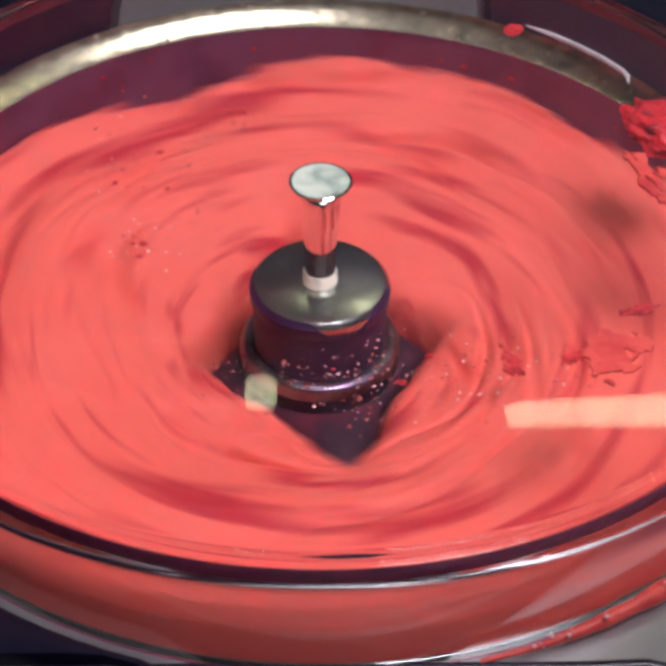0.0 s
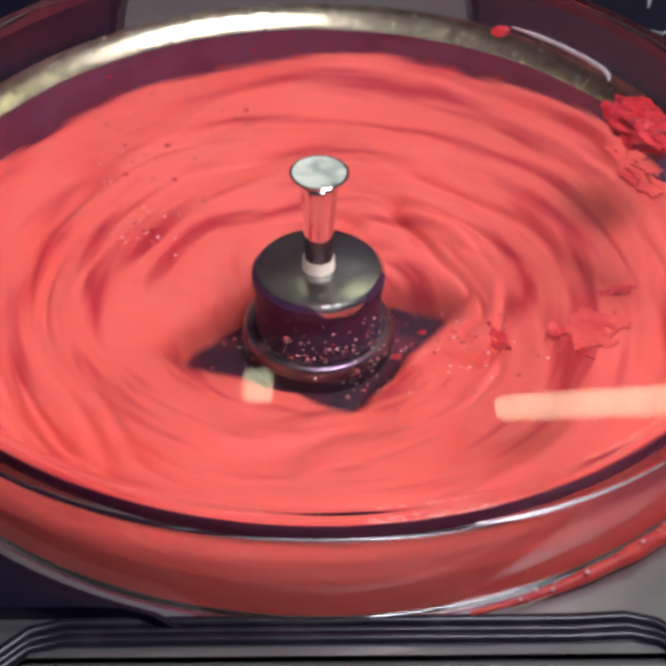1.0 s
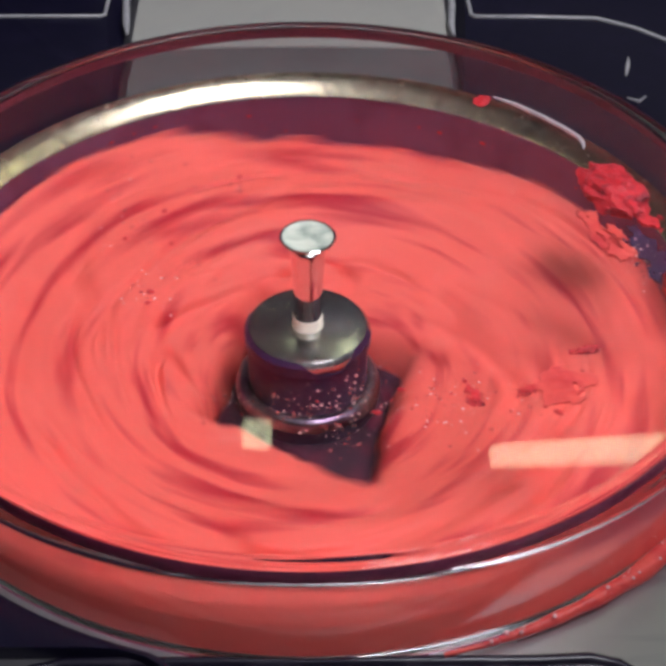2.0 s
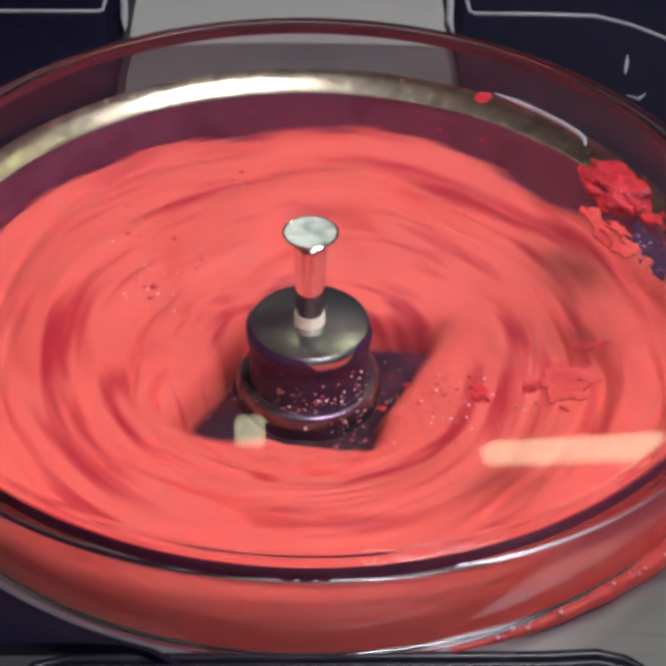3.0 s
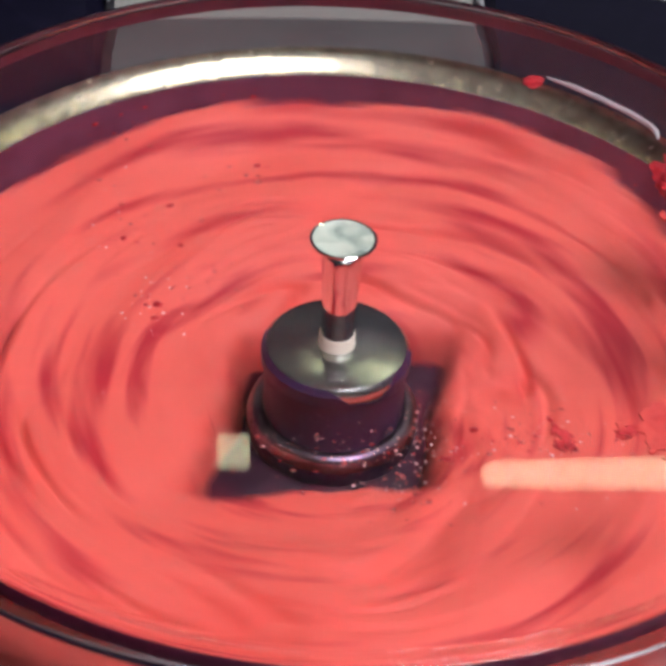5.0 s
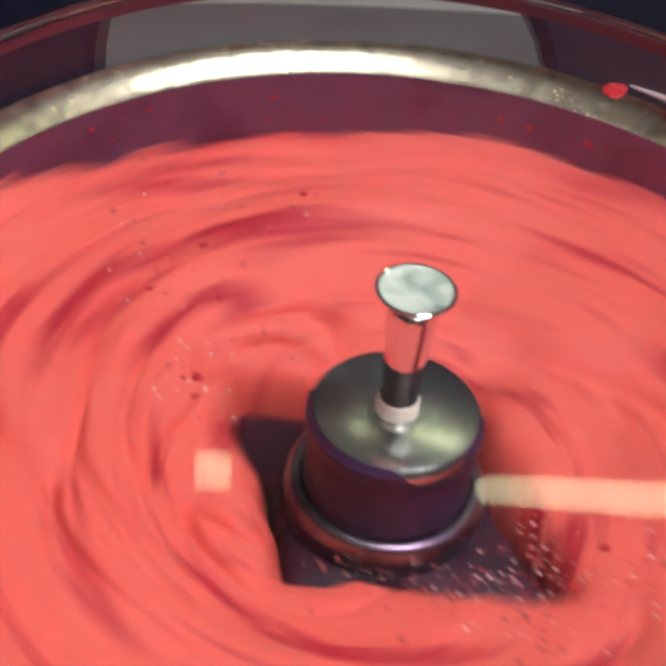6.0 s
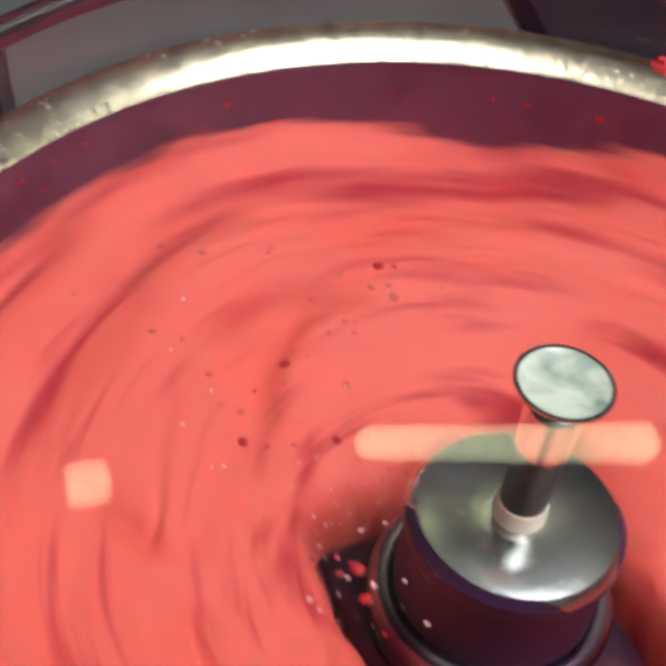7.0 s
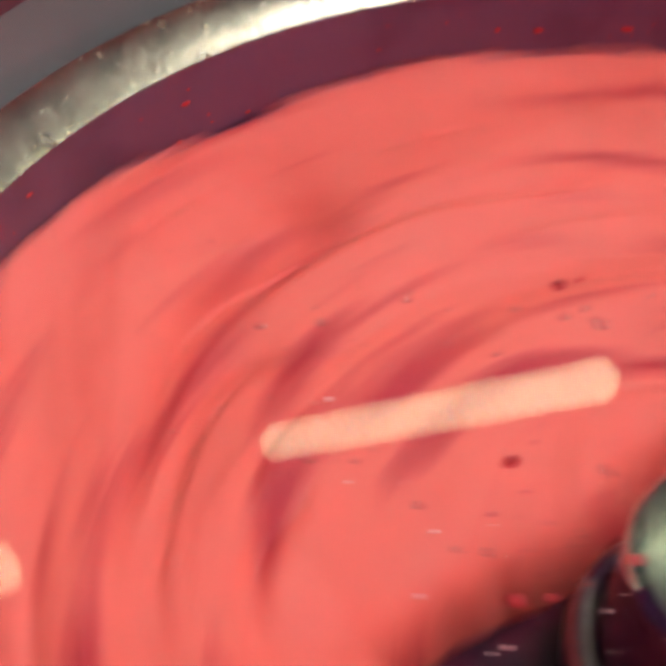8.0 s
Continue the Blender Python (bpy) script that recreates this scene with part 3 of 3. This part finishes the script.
def spatter():
    g = "mixture stuck on the lid"
    for args, label in (
        ((0.0882, 0.0278, LID - 0.0072, 0.0124, 0.0078, 0.0044, 3, -62, 0.26, 5), "large bright red clump stuck under the lid"),
        ((0.0539, 0.0712, LID - 0.0033, 0.0026, 0.0022, 0.0010, 5, 20), "small red dab at the end of the lid rib"),
    ):
        tagged(mesh_object("mixture_clump", lump(*args), GUNK), label, "spatter", g)
    for x, y, sx, sy, turn, seed, mat, thick, label in (
        (0.0815, -0.0010, 0.0125, 0.0040, -68, 4, SMEAR, 0.0012, "ragged salmon red smear stuck under the lid"),
        (0.0905, -0.0080, 0.0110, 0.0046, -75, 9, NECK, 0.0008, "dark purple wet patch under the lid beside the red smear"),
        (0.0935, 0.0080, 0.0060, 0.0030, -50, 12, GUNK, 0.0012, "crimson smear under the lid below the large clump"),
        (0.0620, -0.0610, 0.0100, 0.0080, 12, 15, SMEAR, 0.0009, "broad flat salmon red smear stuck under the lid"),
        (0.0525, -0.0618, 0.0036, 0.0014, 30, 18, GUNK, 0.0008, "thin dark red smear under the lid"),
        (0.0395, -0.0640, 0.0020, 0.0042, 20, 21, GUNK, 0.0007, "dark red drops of mixture under the lid"),
        (0.0690, -0.0470, 0.0045, 0.0016, 15, 27, GUNK, 0.0007, "thin dark red smear under the lid"),
    ):
        tagged(mesh_object("mixture_smear", ragged(x, y, sx, sy, turn, seed, thick), mat), label, "spatter", g)

    def film(name, label, profile, a0, a1, mat, ragged, seed):
        bm = bmesh.new()
        n = 150
        rings = []
        for i in range(n + 1):
            a = radians(a0 + (a1 - a0) * i / n)
            w = noise.noise((math.cos(a) * 9, math.sin(a) * 9, seed))
            rings.append([bm.verts.new(((r + ragged * w) * math.cos(a), (r + ragged * w) * math.sin(a), z + ragged * w * 0.5)) for r, z in profile])
        for p, q in zip(rings, rings[1:]):
            for k in range(len(profile) - 1):
                bm.faces.new((p[k], p[k + 1], q[k + 1], q[k]))
        return tagged(mesh_object(name, bm, mat), label, "spatter")
    # red coat added in place of the mixture's image refracted by the skirt
    film("skirt_refraction_coat", "added red coat for the mixture seen refracted in the lid skirt", ((0.1086, -0.014), (0.1088, 0.003), (0.1096, 0.0095), (0.1106, 0.0125), (0.1116, 0.0135), (0.1128, 0.0126), (0.1146, 0.0104), (0.1158, 0.0084), (0.1163, 0.0062), (0.1163, -0.0026)),
         192, 372, MIX, 0.00003, 2.0)
    # crimson band set into the back edge of the lid
    film("lid_edge_band", "crimson band inside the back edge of the lid", ((0.12192, 0.0170), (0.12192, 0.0200), (0.1216, 0.0220), (0.1208, 0.0229)),
         2, 178, EDGE_BAND, 0.00001, 4.0)
    film("lid_foot_smear", "dark red mixture caught under the foot of the lid", ((0.1166, PLATE + 0.00004), (0.1185, PLATE + 0.00008), (0.1207, PLATE + 0.00006), (0.1213, PLATE + 0.00002)),
         180, 360, DARK_FILM_TINT, 0.00002, 5.0)
    # tinted strip inside the acrylic paints the dark ring refracted at the edge
    film("skirt_ring_tint", "dark red tint put inside the lid front for its refracted ring", ((0.11672, 0.0176), (0.11675, 0.0195), (0.11672, 0.0212), (0.11640, 0.0224)),
         180, 360, DARK_FILM_TINT, 0.00001, 8.0)
    # ragged smear down the side of the hub cap
    bm = bmesh.new()
    strips = []
    for i in range(161):
        a = radians(140 + 235 * i / 160)
        deg = math.degrees(a)
        bare = math.exp(-((deg - 291) / 26) ** 4)
        up = 1.15 - 1.5 * bare + 0.35 * noise.noise((math.cos(a) * 5, math.sin(a) * 5, 2.0)) + 0.22 * noise.noise((math.cos(a) * 17, math.sin(a) * 17, 2.0))
        side = min(1.0, max(0.15, up + 0.75)) * min(1.0, i / 14, (160 - i) / 14)
        lap = min(1.0, max(0.0, up)) * min(1.0, i / 14, (160 - i) / 14)
        ring = [(0.01800, -0.0128), (0.01810, -0.0128 + 0.0016 * side), (0.01806, -0.0128 + 0.0033 * side)]
        ring += [(0.01800 - 0.0012 * lap * k, -0.0128 + 0.0034 * side + 0.0013 * lap * k) for k in (0.5, 1.0)]
        strips.append([bm.verts.new((r * math.cos(a), r * math.sin(a), z)) for r, z in ring])
    for p, q in zip(strips, strips[1:]):
        for k in range(4):
            bm.faces.new((p[k], p[k + 1], q[k + 1], q[k]))
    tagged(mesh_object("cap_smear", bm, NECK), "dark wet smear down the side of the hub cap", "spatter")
    # the squeezed bead along the foot of the lid
    pts = []
    for i in range(90):
        a = radians(-76 + 92 * i / 89)
        pts.append((0.1234 * math.cos(a), 0.1234 * math.sin(a), PLATE + 0.0018))
    tagged(mesh_object("mixture_bead", tube(pts, 0.0030, 14, 0.45, 4, True), SMEAR), "wet red bead of mixture squeezed out along the lid", "spatter")
    rng = random.Random(33)
    bm = bmesh.new()
    for _ in range(90):
        a = radians(rng.uniform(-74, 14))
        k = 0.0002 + 0.0004 * rng.random() ** 2
        r, z = 0.1234 + rng.uniform(-0.0012, 0.0016), PLATE + 0.0018 + rng.uniform(0.0010, 0.0026)
        bmesh.ops.create_icosphere(bm, subdivisions=2, radius=k, matrix=Matrix.Translation((r * math.cos(a), r * math.sin(a), z)))
    tagged(mesh_object("mixture_bubbles", bm, PALE_BEAD), "small wet pink bubbles along the squeezed bead", "bubbles", kind="stuff")
    beads("water_droplets", "fine clear water droplets under the lid", WATER,
          ((0.0, -0.068, 0.011, 0.004, 70), (0.014, -0.062, 0.004, 0.007, 40), (0.034, -0.066, 0.010, 0.008, 60), (-0.042, 0.006, 0.006, 0.012, 34), (-0.0195, -0.0655, 0.002, 0.002, 10),
           (-0.04, 0.028, 0.005, 0.008, 14), (0.089, -0.010, 0.003, 0.006, 60), (-0.022, 0.02, 0.006, 0.004, 16), (-0.05, 0.045, 0.012, 0.01, 10), (-0.031, -0.016, 0.004, 0.007, 40), (0.008, -0.078, 0.006, 0.004, 24)),
          5, 0.00016, 0.0006, 0.4)
    # opaque pale beads paint the glints of the water droplets
    beads("droplet_sparkles", "pale pink beads for the sparkle of droplets under the lid", PALE_BEAD,
          ((0.0, -0.067, 0.009, 0.0025, 46), (0.013, -0.062, 0.003, 0.006, 30), (-0.018, -0.0655, 0.002, 0.0015, 8), (0.034, -0.066, 0.010, 0.007, 46), (0.006, -0.078, 0.006, 0.003, 16), (-0.041, -0.022, 0.004, 0.007, 40),
           (-0.048, 0.014, 0.004, 0.016, 12), (0.089, -0.010, 0.002, 0.006, 40)),
          15, 0.00012, 0.0004, 0.5)
    beads("red_specks", "small red specks of mixture under the lid", GUNK,
          ((0.006, -0.070, 0.010, 0.003, 9), (0.03, -0.063, 0.008, 0.005, 10), (-0.045, -0.006, 0.005, 0.008, 6), (-0.03, 0.014, 0.004, 0.004, 3), (-0.0410, -0.024, 0.003, 0.005, 6), (-0.012, 0.03, 0.006, 0.012, 3)),
          9, 0.00025, 0.0010, 0.4)


def rim_beads():
    rng = random.Random(21)
    bm = bmesh.new()
    for _ in range(760):
        a = radians(rng.choice((rng.gauss(140, 14), rng.gauss(66, 11), rng.uniform(40, 165))))
        u = 5.0 * rng.random() ** 1.5
        i = int(u)
        (ra, za), (rb, zb) = RIM[i], RIM[i + 1]
        r, z = ra + (rb - ra) * (u - i) - 0.00005, za + (zb - za) * (u - i)
        k = 0.00020 + 0.00042 * rng.random() ** 2
        bmesh.ops.create_icosphere(bm, subdivisions=1, radius=k, matrix=Matrix.Translation((r * math.cos(a), r * math.sin(a), z)))
    tagged(mesh_object("rim_droplets", bm, DEW), "fine water droplets on the steel bowl rim", "droplets", kind="stuff")
    bm = bmesh.new()
    for _ in range(130):
        a = radians(rng.uniform(0, 360))
        k = 0.00015 + 0.0004 * rng.random() ** 3
        bmesh.ops.create_icosphere(bm, subdivisions=2, radius=1, matrix=pose(0.1094 * math.cos(a), 0.1094 * math.sin(a), rng.uniform(-0.013, -0.003), 0, 0, math.degrees(a)) @ Matrix.Diagonal((k * 0.5, k * rng.uniform(1, 2.5), k, 1)))
    tagged(mesh_object("wall_specks", bm, GUNK), "red specks of mixture on the bowl wall", "spatter", kind="stuff")


def motions():
    """Turning of the churned mixture, clockwise from above."""
    rows = []
    for i in range(81):
        t = i / 10
        rows.append((t, pose(0, 0, -0.07, 0, 0, -360 * t / PERIOD)))
    walk(stir, rows)
    walk(paddle, rows)


room()
work_lamps()
machine()
hub()
lid()
stir = mixture()
paddle = dasher()
spatter()
rim_beads()
motions()
